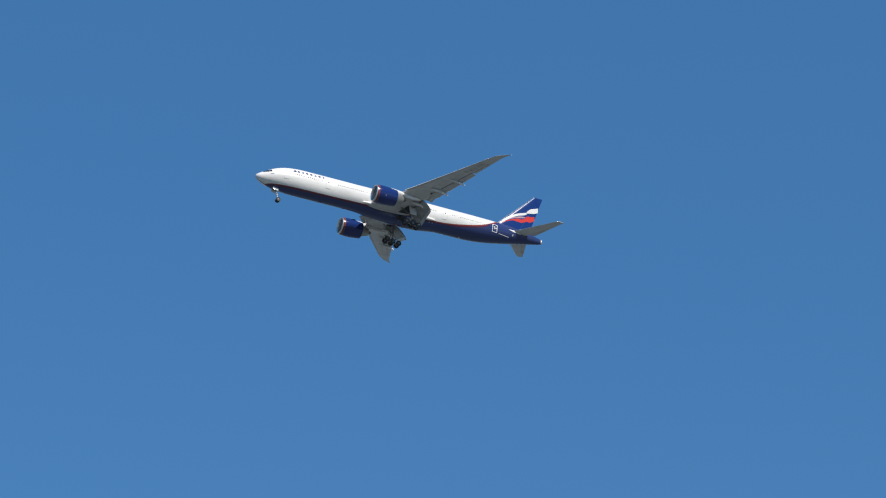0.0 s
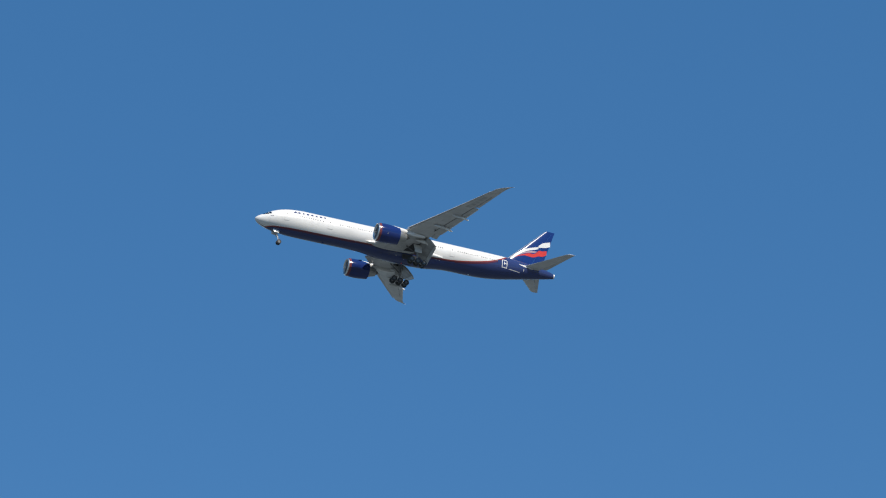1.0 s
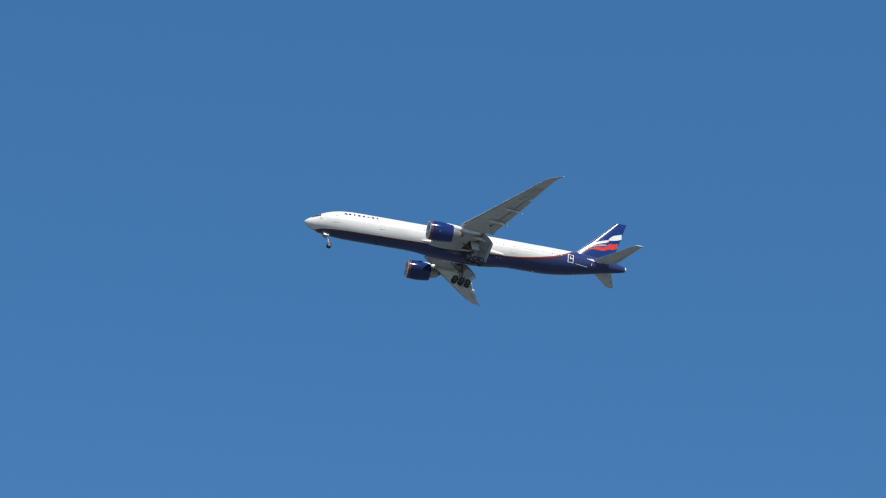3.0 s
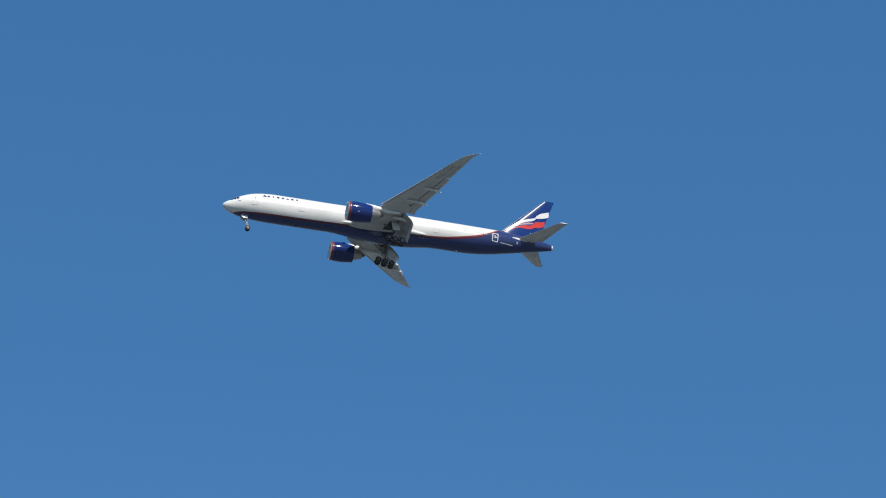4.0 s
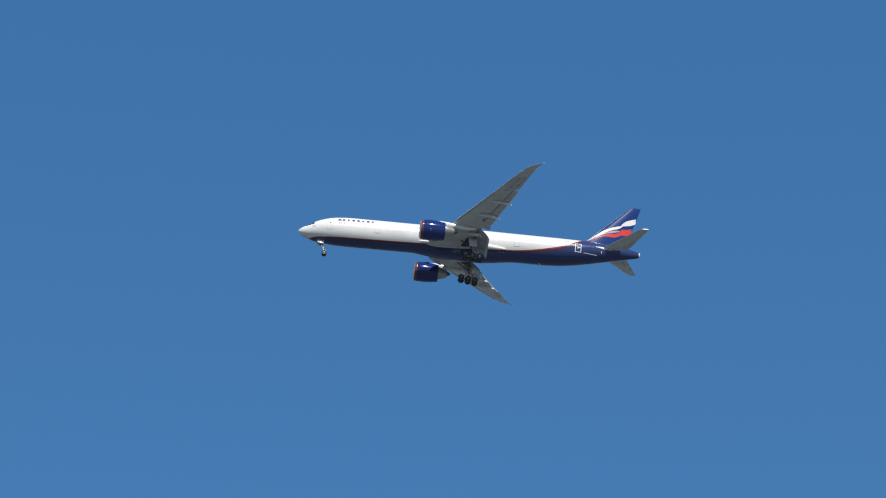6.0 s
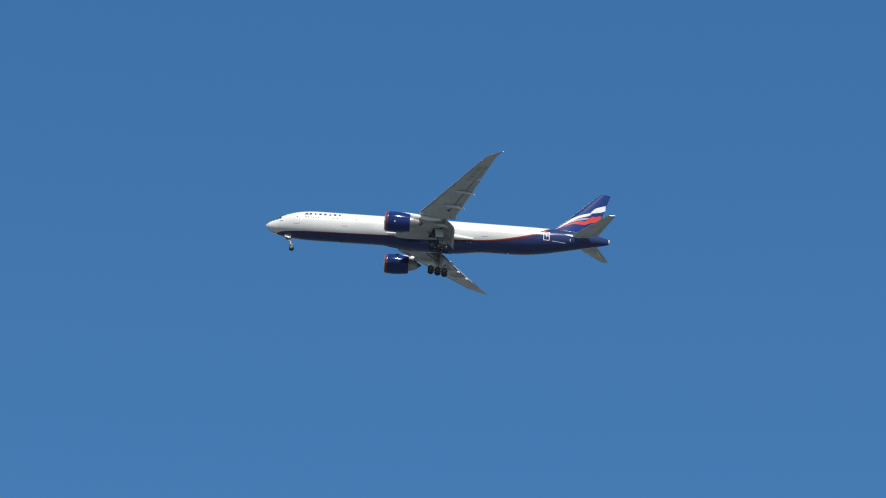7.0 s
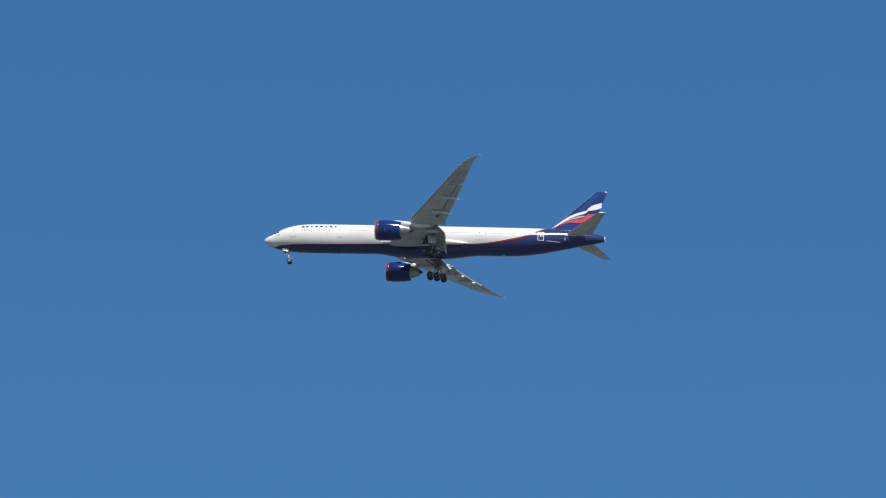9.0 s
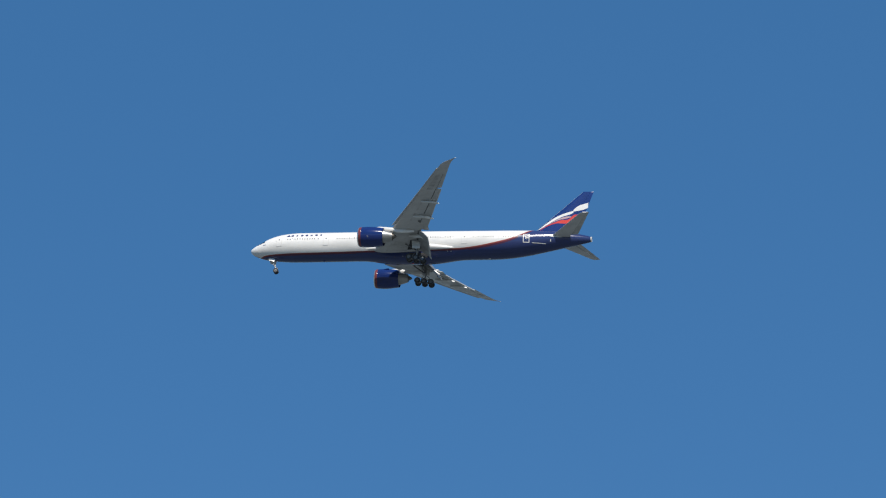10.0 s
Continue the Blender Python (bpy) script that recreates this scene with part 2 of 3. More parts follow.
def livery(i, j):
    jj = j if j < NA - 1 else 2 * (NA - 1) - 1 - j
    return 0 if jj < NW else min(jj - NW + 1, 3)


bm = bmesh.new()
loft(bm, rings, True, True, livery)
fuselage = part("fuselage", bm, [WHITE, STRIPE, MAROON, BLUE], airliner, "white body with navy belly and thin orange-red line", sharp=60)

# belly fairing between the wings: the body's own section, swollen below the paint edge
SWELL = [(23.4, 0.0), (25.0, 0.06), (27.0, 0.3), (29.5, 0.66), (33.0, 0.88), (38.5, 0.88), (41.5, 0.68), (44.0, 0.3), (46.0, 0.06), (47.6, 0.0)]


def fairing(x, u, side=-1, off=0.0):
    """A point on the fairing: u runs from the paint edge (0) to the keel (1)."""
    w, zc, h = body(x)
    fb = math.acos(max(-0.998, (interp(EDGE, x)[0] + sag(x) - 0.2 - zc) / h))
    a = fb + (math.pi - fb) * u
    k = min(1.0, u / 0.5)
    d = interp(SWELL, x)[0] * k * k * (3 - 2 * k) + 0.012 * min(1, u * 20) + off
    return (x, side * (w + d) * math.sin(a), zc + (h + d) * math.cos(a))


bm = bmesh.new()
rings = []
for i in range(49):
    x = 23.4 + 24.2 * i / 48
    half = [fairing(x, j / 16) for j in range(17)]
    rings.append(half + [(px, -py, pz) for px, py, pz in half[-2::-1]])
loft(bm, rings, False)
belly = part("belly_fairing", bm, BLUE, airliner, "navy bulged fairing under the wing roots", sharp=60)
for side in (-1, 1):
    # cooling inlets and small lamps on the fairing's flank
    for x, u, w in ((29.6, 0.42, 0.5), (31.6, 0.36, 0.34), (40.6, 0.4, 0.3)):
        bm = bmesh.new()
        loft(bm, [[fairing(x + dx, u + du, side, 0.012) for du in (-0.02 * k, 0, 0.02 * k)] for dx, k in ((0, 0.4), (w * 0.4, 1), (w, 1.2))], False)
        part("cooling_inlet", bm, DARK, belly, "small dark flush inlet")
    for x, u in ((33.4, 0.3), (35.4, 0.5)):
        bm = bmesh.new()
        loft(bm, [[fairing(x + dx, u + du, side, 0.02) for du in (-0.012 * k, 0, 0.012 * k)] for dx, k in ((0, 0.4), (0.1, 1), (0.2, 0.4))], False)
        part("belly_light", bm, LAMP, belly, "small pale lamp cover")

# cockpit windows: three a side
for side in (-1, 1):
    for a, b, lo, hi in ((1.5, 2.0, 0.0, 0.5), (2.06, 2.7, 0.12, 0.9), (2.76, 3.3, 0.25, 1.0)):
        bm = bmesh.new()
        skin_patch(bm, [(a, lo, hi - 0.25), (a + (b - a) * 0.3, lo, hi - 0.08), (b - 0.08, lo, hi), (b, lo + 0.08, hi - 0.06)], side, 0.015)
        part("cockpit_window", bm, GLASS, fuselage, "dark flight deck pane")

# cabin windows
bm = bmesh.new()
rim = [(0.1 * math.copysign(abs(math.cos(a)) ** 0.7, math.cos(a)), 0.145 * math.copysign(abs(math.sin(a)) ** 0.7, math.sin(a))) for a in [2 * math.pi * i / 12 for i in range(12)]]
loft(bm, [[(x, -0.004, z) for x, z in rim], [(x, 0.012, z) for x, z in rim], [(x * 0.8, 0.004, z * 0.85) for x, z in rim]], True, True)
first = part("cabin_window", bm, PANE, fuselage)
cabin = first.data
spots = []
for a, b in ((8.55, 14.7), (15.2, 15.3), (19.3, 29.0), (31.4, 44.3), (48.0, 57.6)):
    x = a
    while x < b:
        spots.append(x)
        x += 0.533
for side in (-1, 1):
    for x in spots:
        p = skin(x, 0.52, side, 0.0)
        q = skin(x, 0.60, side, 0.0)
        lean = math.degrees(math.atan2(abs(p.y) - abs(q.y), 0.08))
        m = pose(p.x, p.y, p.z, 0, 0, 0 if side > 0 else 180) @ pose(0, 0, 0, lean, 0, 0)
        if first:
            first.matrix_basis, first = m, None
        else:
            share("cabin_window", cabin, fuselage, m)

# cabin doors with their gaps and sills
for side in (-1, 1):
    for x in (6.1, 16.35, 30.0, 46.1, 58.0):
        lo, hi, w = -0.98, 0.93, 1.12
        bm = bmesh.new()
        skin_patch(bm, [(x, lo + 0.12, hi - 0.12), (x + 0.1, lo, hi), (x + w - 0.1, lo, hi), (x + w, lo + 0.12, hi - 0.12)], side, 0.016)
        door = part("cabin_door", bm, WHITE if x < 57 else BLUE, airliner, "closed cabin door with a grey outline")
        if x > 57:
            continue
        bm = bmesh.new()
        g = 0.035
        skin_patch(bm, [(x - g, lo, hi), (x, lo, hi)], side, 0.018)
        skin_patch(bm, [(x + w, lo, hi), (x + w + g, lo, hi)], side, 0.018)
        skin_patch(bm, [(x, hi, hi + g), (x + w, hi, hi + g)], side, 0.018)
        part("door_seal", bm, LINE, door)
        bm = bmesh.new()
        skin_patch(bm, [(x - 0.02, lo - 0.07, lo), (x + w + 0.02, lo - 0.07, lo)], side, 0.03)
        part("door_sill", bm, PANEL, door)
        bm = bmesh.new()
        skin_patch(bm, [(x + 0.45, 0.42, 0.66), (x + 0.66, 0.42, 0.66)], side, 0.026)
        part("door_window", bm, GLASS, door)

# title: plain triangles, ovals and bars of the size of its letters
for side in (-1, 1):
    for i, kind in enumerate("tobooTob"):
        x = 8.15 + 1.03 * i if side < 0 else 8.15 + 1.03 * (7 - i)
        lo, h, w = 1.18 + 0.02 * i, 0.7 if i == 0 else 0.5, 0.95 if i == 0 else 0.62
        rows = []
        for k in range(9):
            u = k / 8
            if kind in "tT":
                rows.append((x + w * u, lo, lo + 0.06 + (h - 0.06) * (1 - abs(2 * u - 1))))
            elif kind == "o":
                r = 0.03 + 0.5 * h * math.sqrt(max(0.0, 1 - (2 * u - 1) ** 2))
                rows.append((x + w * u, lo + h / 2 - r, lo + h / 2 + r))
            else:
                rows.append((x + 0.12 + 0.34 * u, lo, lo + h))
        bm = bmesh.new()
        skin_patch(bm, rows, side, 0.014)
        part("title_mark", bm, LETTER, fuselage, "plain navy mark of a painted title")

# small marks on the nose and aft body
for side in (-1, 1):
    bm = bmesh.new()
    skin_patch(bm, [(3.0, -0.42, -0.3), (3.7, -0.42, -0.3)], side, 0.014)
    part("nose_marking", bm, LETTER, fuselage, "small dark painted bar")
    bm = bmesh.new()
    x0, x1, z0, z1, g = 59.1, 60.45, -0.72, 1.25, 0.15
    skin_patch(bm, [(x0, z0, z1), (x0 + g, z0, z1)], side, 0.02)
    skin_patch(bm, [(x1 - g, z0, z1), (x1, z0, z1)], side, 0.02)
    skin_patch(bm, [(x0 + g, z0, z0 + g), (x1 - g, z0, z0 + g)], side, 0.02)
    skin_patch(bm, [(x0 + g, z1 - g, z1), (x1 - g, z1 - g, z1)], side, 0.02)
    part("emblem_frame", bm, WHITE, fuselage, "white square outline painted on navy")
    bm = bmesh.new()
    skin_patch(bm, [(59.6, 0.1, 0.72), (59.78, -0.05, 0.72)], side, 0.02)
    skin_patch(bm, [(59.78, 0.2, 0.4), (60.3, 0.2, 0.4)], side, 0.02)
    part("emblem_shape", bm, WHITE, fuselage, "plain white angled shape")
    bm = bmesh.new()
    skin_patch(bm, [(61.0, -0.72, -0.60), (62.4, -0.72, -0.60), (63.9, -0.72, -0.60)], side, 0.02)
    part("aft_marking", bm, WHITE, fuselage, "thin white painted bar")
    bm = bmesh.new()
    skin_patch(bm, [(55.6, 1.5, 1.6), (57.8, 1.5, 1.6)], side, 0.014)
    part("registration_bar", bm, LINE, fuselage, "plain grey bar in place of lettering")
    for x in (43.0, 43.75):
        bm = bmesh.new()
        skin_patch(bm, [(x, -2.5, -2.32), (x + 0.12, -2.54, -2.28), (x + 0.24, -2.5, -2.32)], side, 0.03)
        part("drain_light", bm, LAMP, fuselage, "small white round fitting on the navy belly")

# aerials, beacon and tail pipe
for x, z, h in ((14.0, 2.95, 0.42), (24.0, 3.04, 0.36), (44.0, 3.1, 0.4), (16.0, -3.2, -0.4), (51.6, -3.06, -0.22)):
    bm = bmesh.new()
    rings = []
    for k, c in ((0, 0.5), (0.7, 0.34), (1.0, 0.22)):
        rings.append([(x + 0.25 * k + c * u, 0.05 * v * (1 - 0.5 * k), z + h * k) for u, v in ((0, 0), (0.3, 1), (1, 0), (0.3, -1))])
    loft(bm, rings)
    part("blade_aerial", bm, WHITE if z > 0 or x > 50 else BLUE, airliner)
bm = bmesh.new()
turned(bm, [(0, 0.02), (0.0, 0.16), (0.08, 0.15), (0.14, 0.05)], (35.5, 0, -4.06), "x", 14)
bmesh.ops.rotate(bm, verts=bm.verts, cent=(35.5, 0, -4.06), matrix=Matrix.Rotation(radians(90), 3, "Y"))
part("beacon", bm, RED, airliner, "red belly beacon")
bm = bmesh.new()
rings = []
for x, k in ((72.9, 0.96), (73.05, 0.95), (73.3, 1.06), (73.32, 0.94), (73.05, 0.8)):
    rings.append([(x, 0.5 * k * math.cos(a), 1.2 + 0.58 * k * math.sin(a)) for a in [2 * math.pi * i / 20 for i in range(20)]])
loft(bm, rings, True, False)
tail_pipe = part("tail_pipe", bm, LIGHT_GREY, airliner, "pale flared exhaust outlet at the tail tip")
bm = bmesh.new()
turned(bm, [(73.04, 0.4), (73.12, 0.38), (73.14, 0.02)], (0, 0, 1.2), "x", 16)
part("exhaust_hole", bm, DARK, tail_pipe, "dark disc inside the outlet")


# ---- wings ----
def wing_le(y):
    if y <= 30.4:
        return 27.8 + 0.655 * (y - 3.1)
    return interp([(30.4, 45.68), (31.1, 46.45), (31.8, 47.7), (32.4, 48.95)], y)[0]


def wing_te(y):
    if y < 11.0:
        return 40.1 + 0.028 * (y - 3.1)
    if y < 28:
        return 40.32 + 0.378 * (y - 11)
    return interp([(27.0, 46.37), (28, 46.75), (30.4, 47.68), (31.5, 48.3), (32.4, 49.13)], y)[0]


def wing_z(y):
    e = (y - 3.1) / 29.3
    return -1.8 + 4.2 * e + 0.85 * e * e


def airfoil(y, x0, z0, chord, thick, cut=1.0, twist=0.0, camber=0.02, n=12, side=-1):
    """A closed wing section of n points above and below; cut ends it short of the trailing edge."""
    up, lo = [], []
    for i in range(n + 1):
        t = cut * (1 - math.cos(math.pi * i / n)) / 2
        yt = 5 * thick * (0.2969 * math.sqrt(t) - 0.126 * t - 0.3516 * t * t + 0.2843 * t**3 - 0.1015 * t**4)
        yc = camber * 4 * t * (1 - t)
        up.append((t, yc + yt + 0.0008))
        lo.append((t, yc - yt - 0.0008))
    c, s = math.cos(twist), math.sin(twist)
    pts = up[::-1] + lo[1:]
    return [(x0 + chord * (t * c + v * s), side * y, z0 + chord * (v * c - t * s)) for t, v in pts]


def under(y, t, side, drop=0.012):
    """A point on the lower skin of the wing at span y and chord fraction t."""
    c = wing_te(y) - wing_le(y)
    th = 0.135 - 0.045 * min(1, (y - 2) / 14)
    slat = 0.03 if 4.5 < y < 29.5 else 0
    tw = radians(1.0 - 2.0 * y / 32)
    c1 = c * (1 - slat)
    v = 0.018 * 4 * t * (1 - t) - 5 * th * (0.2969 * math.sqrt(t) - 0.126 * t - 0.3516 * t * t + 0.2843 * t**3 - 0.1015 * t**4) - 0.0008
    return (wing_le(y) + slat * c + c1 * (t * math.cos(tw) + v * math.sin(tw)), side * y, wing_z(y) + c1 * (v * math.cos(tw) - t * math.sin(tw)) - drop)


def under_patch(bm, y0, y1, t0, t1, side, drop=0.012):
    loft(bm, [[under(y0 + (y1 - y0) * i / 6, t0 + (t1 - t0) * k / 3, side, drop) for k in range(4)] for i in range(7)], False)


def strip(bm, ys, fx, fz, fc, thick, twist, side, camber=0.02):
    loft(bm, [airfoil(y, fx(y), fz(y), fc(y), thick, 1.0, twist, camber, 8, side) for y in ys])


for side in (-1, 1):
    bm = bmesh.new()
    rings = []
    for y, cut in ((2.2, .79), (3.1, .79), (5, .79), (7, .79), (9.4, .79), (9.45, .86), (11.4, .86), (11.5, .78), (13, .78), (15, .78), (17, .78), (19, .78), (21, .78), (23, .78), (23.05, 1), (25, 1), (27, 1), (28.5, 1), (29.6, 1), (30.4, 1), (30.8, 1), (31.2, 1), (31.6, 1), (32.0, 1), (32.25, 1), (32.4, 1)):
        c = wing_te(y) - wing_le(y)
        th = 0.135 - 0.045 * min(1, (y - 2) / 14)
        slat = 0.03 if 4.5 < y < 29.5 else 0
        rings.append(airfoil(y, wing_le(y) + slat * c, wing_z(y), c * (1 - slat), th, cut, radians(1.0 - 2.0 * y / 32), 0.018, 14, side))
    loft(bm, rings)
    wing = part("wing", bm, WING_GREY, airliner, "grey swept wing with raked tip and lowered flaps", sharp=50)
    wing.scale.y = 1.03 if side > 0 else 1.0

    # slats along the leading edge
    for a, b in ((4.8, 8.6), (11.0, 14.63), (14.65, 18.3), (18.32, 22.0), (22.02, 25.7), (25.72, 29.3)):
        bm = bmesh.new()
        rings = []
        for k in range(5):
            y = a + (b - a) * k / 4
            c = wing_te(y) - wing_le(y)
            rings.append(airfoil(y, wing_le(y) - 0.035 * c - 0.2, wing_z(y) - 0.018 * c - 0.08, 0.15 * c, 0.2, 1.0, radians(-18), 0.1, 7, side))
        loft(bm, rings)
        part("slat", bm, WING_GREY, wing, "grey lowered leading-edge slat")

    # flaps: inboard, flaperon, outboard; aileron joint
    for nm, a, b, fr, ch, droop, down in (("inboard_flap", 3.7, 9.3, 0.74, 0.32, 40, 0.03), ("flaperon", 9.5, 11.57, 0.85, 0.14, 9, 0.012), ("outboard_flap", 11.6, 22.9, 0.745, 0.245, 9, 0.008)):
        bm = bmesh.new()
        ys = [a + (b - a) * k / 6 for k in range(7)]
        strip(bm, ys, lambda y: wing_le(y) + fr * (wing_te(y) - wing_le(y)), lambda y: wing_z(y) - (down + 0.012) * (wing_te(y) - wing_le(y)),
              lambda y: ch * (wing_te(y) - wing_le(y)) + 0.06, 0.14, radians(droop), side)
        if nm == "outboard_flap":
            edge = bmesh.new()
            rings = []
            for y in ys:
                c = wing_te(y) - wing_le(y)
                q, g = ch * c + 0.06, radians(droop)
                x, z = wing_le(y) + fr * c + q * math.cos(g), wing_z(y) - (down + 0.012) * c - q * math.sin(g)
                rings.append([(x - 0.1, side * y, z - 0.05), (x + 0.02, side * y, z - 0.09), (x + 0.03, side * y, z + 0.1), (x - 0.1, side * y, z + 0.08)])
            loft(edge, rings)
            part("flap_edge", edge, WHITE, wing, "white blunt trailing edge of the flap")
        part(nm, bm, INNER_FLAP if nm == "inboard_flap" else FLAP_GREY, wing, "grey flap lowered for landing")
    bm = bmesh.new()
    strip(bm, [3.8 + 5.4 * k / 6 for k in range(7)], lambda y: wing_le(y) + 0.985 * (wing_te(y) - wing_le(y)) - 0.25, lambda y: wing_z(y) - 0.245 * (wing_te(y) - wing_le(y)) + 0.1,
          lambda y: 0.075 * (wing_te(y) - wing_le(y)), 0.16, radians(52), side)
    part("aft_flap", bm, FLAP_GREY, wing, "grey narrow aft flap segment")
    bm = bmesh.new()
    ring_a = []
    for y0 in (23.1, 27.6):
        c = wing_te(y0) - wing_le(y0)
        x, z = wing_le(y0) + 0.74 * c, wing_z(y0) - 0.036 * c
        ring_a.append([(x, side * y0, z), (x + 0.05, side * y0, z), (x + 0.05, side * y0, z - 0.02), (x, side * y0, z - 0.02)])
    loft(bm, ring_a)
    part("aileron_gap", bm, DARK, wing)

    # painted shadow of the flap coves, access panels and a plain bar for the lettering under the port wing
    for a, c in ((3.8, 9.2), (11.7, 14.0), (14.8, 18.8), (19.6, 22.8)):
        bm = bmesh.new()
        under_patch(bm, a, c, 0.70, 0.775, side)
        part("flap_cove_shade", bm, COVE_SHADE, wing, "flap cove's shadow painted as a dark grey patch")
    # darker patches that put the root's shade into the colour
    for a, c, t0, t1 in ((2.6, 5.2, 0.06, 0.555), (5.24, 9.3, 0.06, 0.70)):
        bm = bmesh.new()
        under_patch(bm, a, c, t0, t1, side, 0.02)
        part("root_shade_patch", bm, ROOT_SHADE, wing, "patch under the wing root with its shade painted in darker grey")
    for k in range(9):
        y = 12.5 + 1.75 * k
        bm = bmesh.new()
        under_patch(bm, y, y + 0.9, 0.36, 0.42, side, 0.006)
        part("access_panel", bm, PANEL, wing)
    if side < 0:
        for k in range(5):
            bm = bmesh.new()
            under_patch(bm, 22.6 + 0.95 * k, 23.3 + 0.95 * k, 0.24, 0.55, side)
            part("lettering_bar", bm, LETTER_GREY, wing, "plain grey bar in place of lettering")

    # flap track fairings: a fixed pod and a drooped tail
    for y, ln, wd, dr in ((8.0, 4.2, 0.42, 30), (14.4, 4.4, 0.36, 15), (19.2, 3.9, 0.30, 14)):
        c = wing_te(y) - wing_le(y)
        x1 = wing_le(y) + 0.80 * c
        z1 = wing_z(y) - 0.055 * c - 0.05
        bm = bmesh.new()
        rings = []
        for k in range(9):
            s = k / 8
            r = wd * (math.sin(math.pi * min(1, 0.08 + 0.62 * s)) ** 0.7)
            rings.append([(x1 - 0.62 * ln * (1 - s), side * y + r * math.cos(q) * 0.75, z1 - 0.12 * s - 0.1 + r * math.sin(q)) for q in [2 * math.pi * i / 12 for i in range(12)]])
        loft(bm, rings)
        pod = part("flap_track_fairing", bm, LIGHT_GREY, wing, "pale pod under the flap hinge")
        bm = bmesh.new()
        rings = []
        for k in range(8):
            s = k / 7
            r = wd * 0.9 * (1 - 0.42 * s) * (1.0 if k < 7 else 0.72)
            d = 0.38 * ln * s
            rings.append([(x1 + 0.02 + d * math.cos(radians(dr)) + r * math.sin(q) * math.sin(radians(dr)), side * y + r * math.cos(q) * 0.75, z1 - 0.22 - d * math.sin(radians(dr)) + r * math.sin(q) * math.cos(radians(dr))) for q in [2 * math.pi * i / 12 for i in range(12)]])
        loft(bm, rings)
        part("fairing_tail", bm, WHITE, wing, "white drooped tail of the hinge pod")

    # tip lamps, fuel vent, marks under the wing
    bm = bmesh.new()
    turned(bm, [(-0.25, 0.02), (-0.18, 0.09), (0.05, 0.11), (0.25, 0.02)], (46.15, side * 30.55, wing_z(30.55) + 0.02), "x", 12)
    part("navigation_light", bm, LAMP, wing, "clear lamp at the wing tip")
    bm = bmesh.new()
    turned(bm, [(-0.2, 0.02), (-0.1, 0.05), (0.1, 0.05), (0.2, 0.02)], (49.05, side * 32.38, wing_z(32.38)), "x", 10)
    part("strobe_light", bm, LAMP, wing, "clear lamp at the raked tip")
    bm = bmesh.new()
    y = 12.6
    xx, zz = wing_le(y) + 0.66 * (wing_te(y) - wing_le(y)), wing_z(y) - 0.05 * (wing_te(y) - wing_le(y))
    turned(bm, [(-0.25, 0.03), (-0.15, 0.1), (0.12, 0.13), (0.25, 0.08)], (xx, side * y, zz), "x", 12, True)
    part("vent", bm, DARK, wing)

    # root fillets ahead of and behind the wing
    for a, b, z0, z1, r0, tip in ((25.6, 30.0, -1.95, -1.75, 0.62, 0), (39.0, 44.6, -1.55, -1.85, 0.8, 1)):
        bm = bmesh.new()
        rings = []
        for k in range(12):
            s = k / 11
            r = r0 * (s if not tip else 1 - s) ** 0.6 + 0.02
            x = a + (b - a) * s
            rings.append([(x, side * (2.72 + 0.75 * r * math.cos(q)), z0 + (z1 - z0) * s + 0.85 * r * math.sin(q)) for q in [2 * math.pi * i / 14 for i in range(14)]])
        loft(bm, rings)
        part("root_fillet", bm, WHITE, wing, "white fillet where wing meets body")

    # ---- engine ----
    ey, ez = side * 9.75, -2.85
    bm = bmesh.new()
    turned(bm, [(25.95, 2.05), (26.2, 2.088), (26.5, 2.122), (26.9, 2.153), (27.3, 2.172), (27.7, 2.178), (28.1, 2.168), (28.6, 2.138), (29.1, 2.095), (29.6, 2.042), (30.0, 1.99), (30.45, 1.93), (30.8, 1.88), (30.82, 1.83), (30.3, 1.83), (29.6, 1.78)], (0, ey, ez), "x", 48)
    engine = part("engine_cowling", bm, COWL_BLUE, airliner, "glossy blue engine cowling with metal lip")
    bm = bmesh.new()
    turned(bm, [(25.95, 2.052), (25.75, 2.02), (25.6, 1.98), (25.5, 1.9), (25.47, 1.83), (25.5, 1.76), (25.62, 1.69), (25.85, 1.64), (26.1, 1.62)], (0, ey, ez), "x", 48)
    part("inlet_lip", bm, METAL, engine, "polished metal intake lip")
    bm = bmesh.new()
    turned(bm, [(25.73, 2.025), (25.76, 2.038), (25.95, 2.068), (26.1, 2.086), (26.24, 2.105), (26.26, 2.096)], (0, ey, ez), "x", 48)
    part("cowling_band", bm, BAND, engine, "thin orange-red painted ring")
    bm = bmesh.new()
    turned(bm, [(26.1, 1.62), (26.6, 1.62), (27.2, 1.64), (27.6, 1.64), (27.7, 0.3)], (0, ey, ez), "x", 40)
    part("inlet_duct", bm, FLAP_GREY, engine, "grey intake duct")
    bm = bmesh.new()
    turned(bm, [(26.55, 0.02), (26.7, 0.2), (27.0, 0.42), (27.35, 0.55), (27.6, 0.56)], (0, ey, ez), "x", 24)
    part("spinner", bm, DARK, engine)
    blade = None
    for k in range(22):
        if blade is None:
            bm = bmesh.new()
            rings = []
            for s in (0, 0.3, 0.65, 1.0):
                r = 0.5 + 1.1 * s
                tw = radians(25 + 35 * s)
                c = 0.2 + 0.06 * math.sin(math.pi * s)
                rings.append([(math.cos(tw) * c * u + 0.1 * math.sin(3 * s) - math.sin(tw) * 0.02 * v, math.sin(tw) * c * u + math.cos(tw) * 0.02 * v, r) for u, v in ((-1, 0), (0, 1), (1, 0), (0, -1))])
            loft(bm, rings)
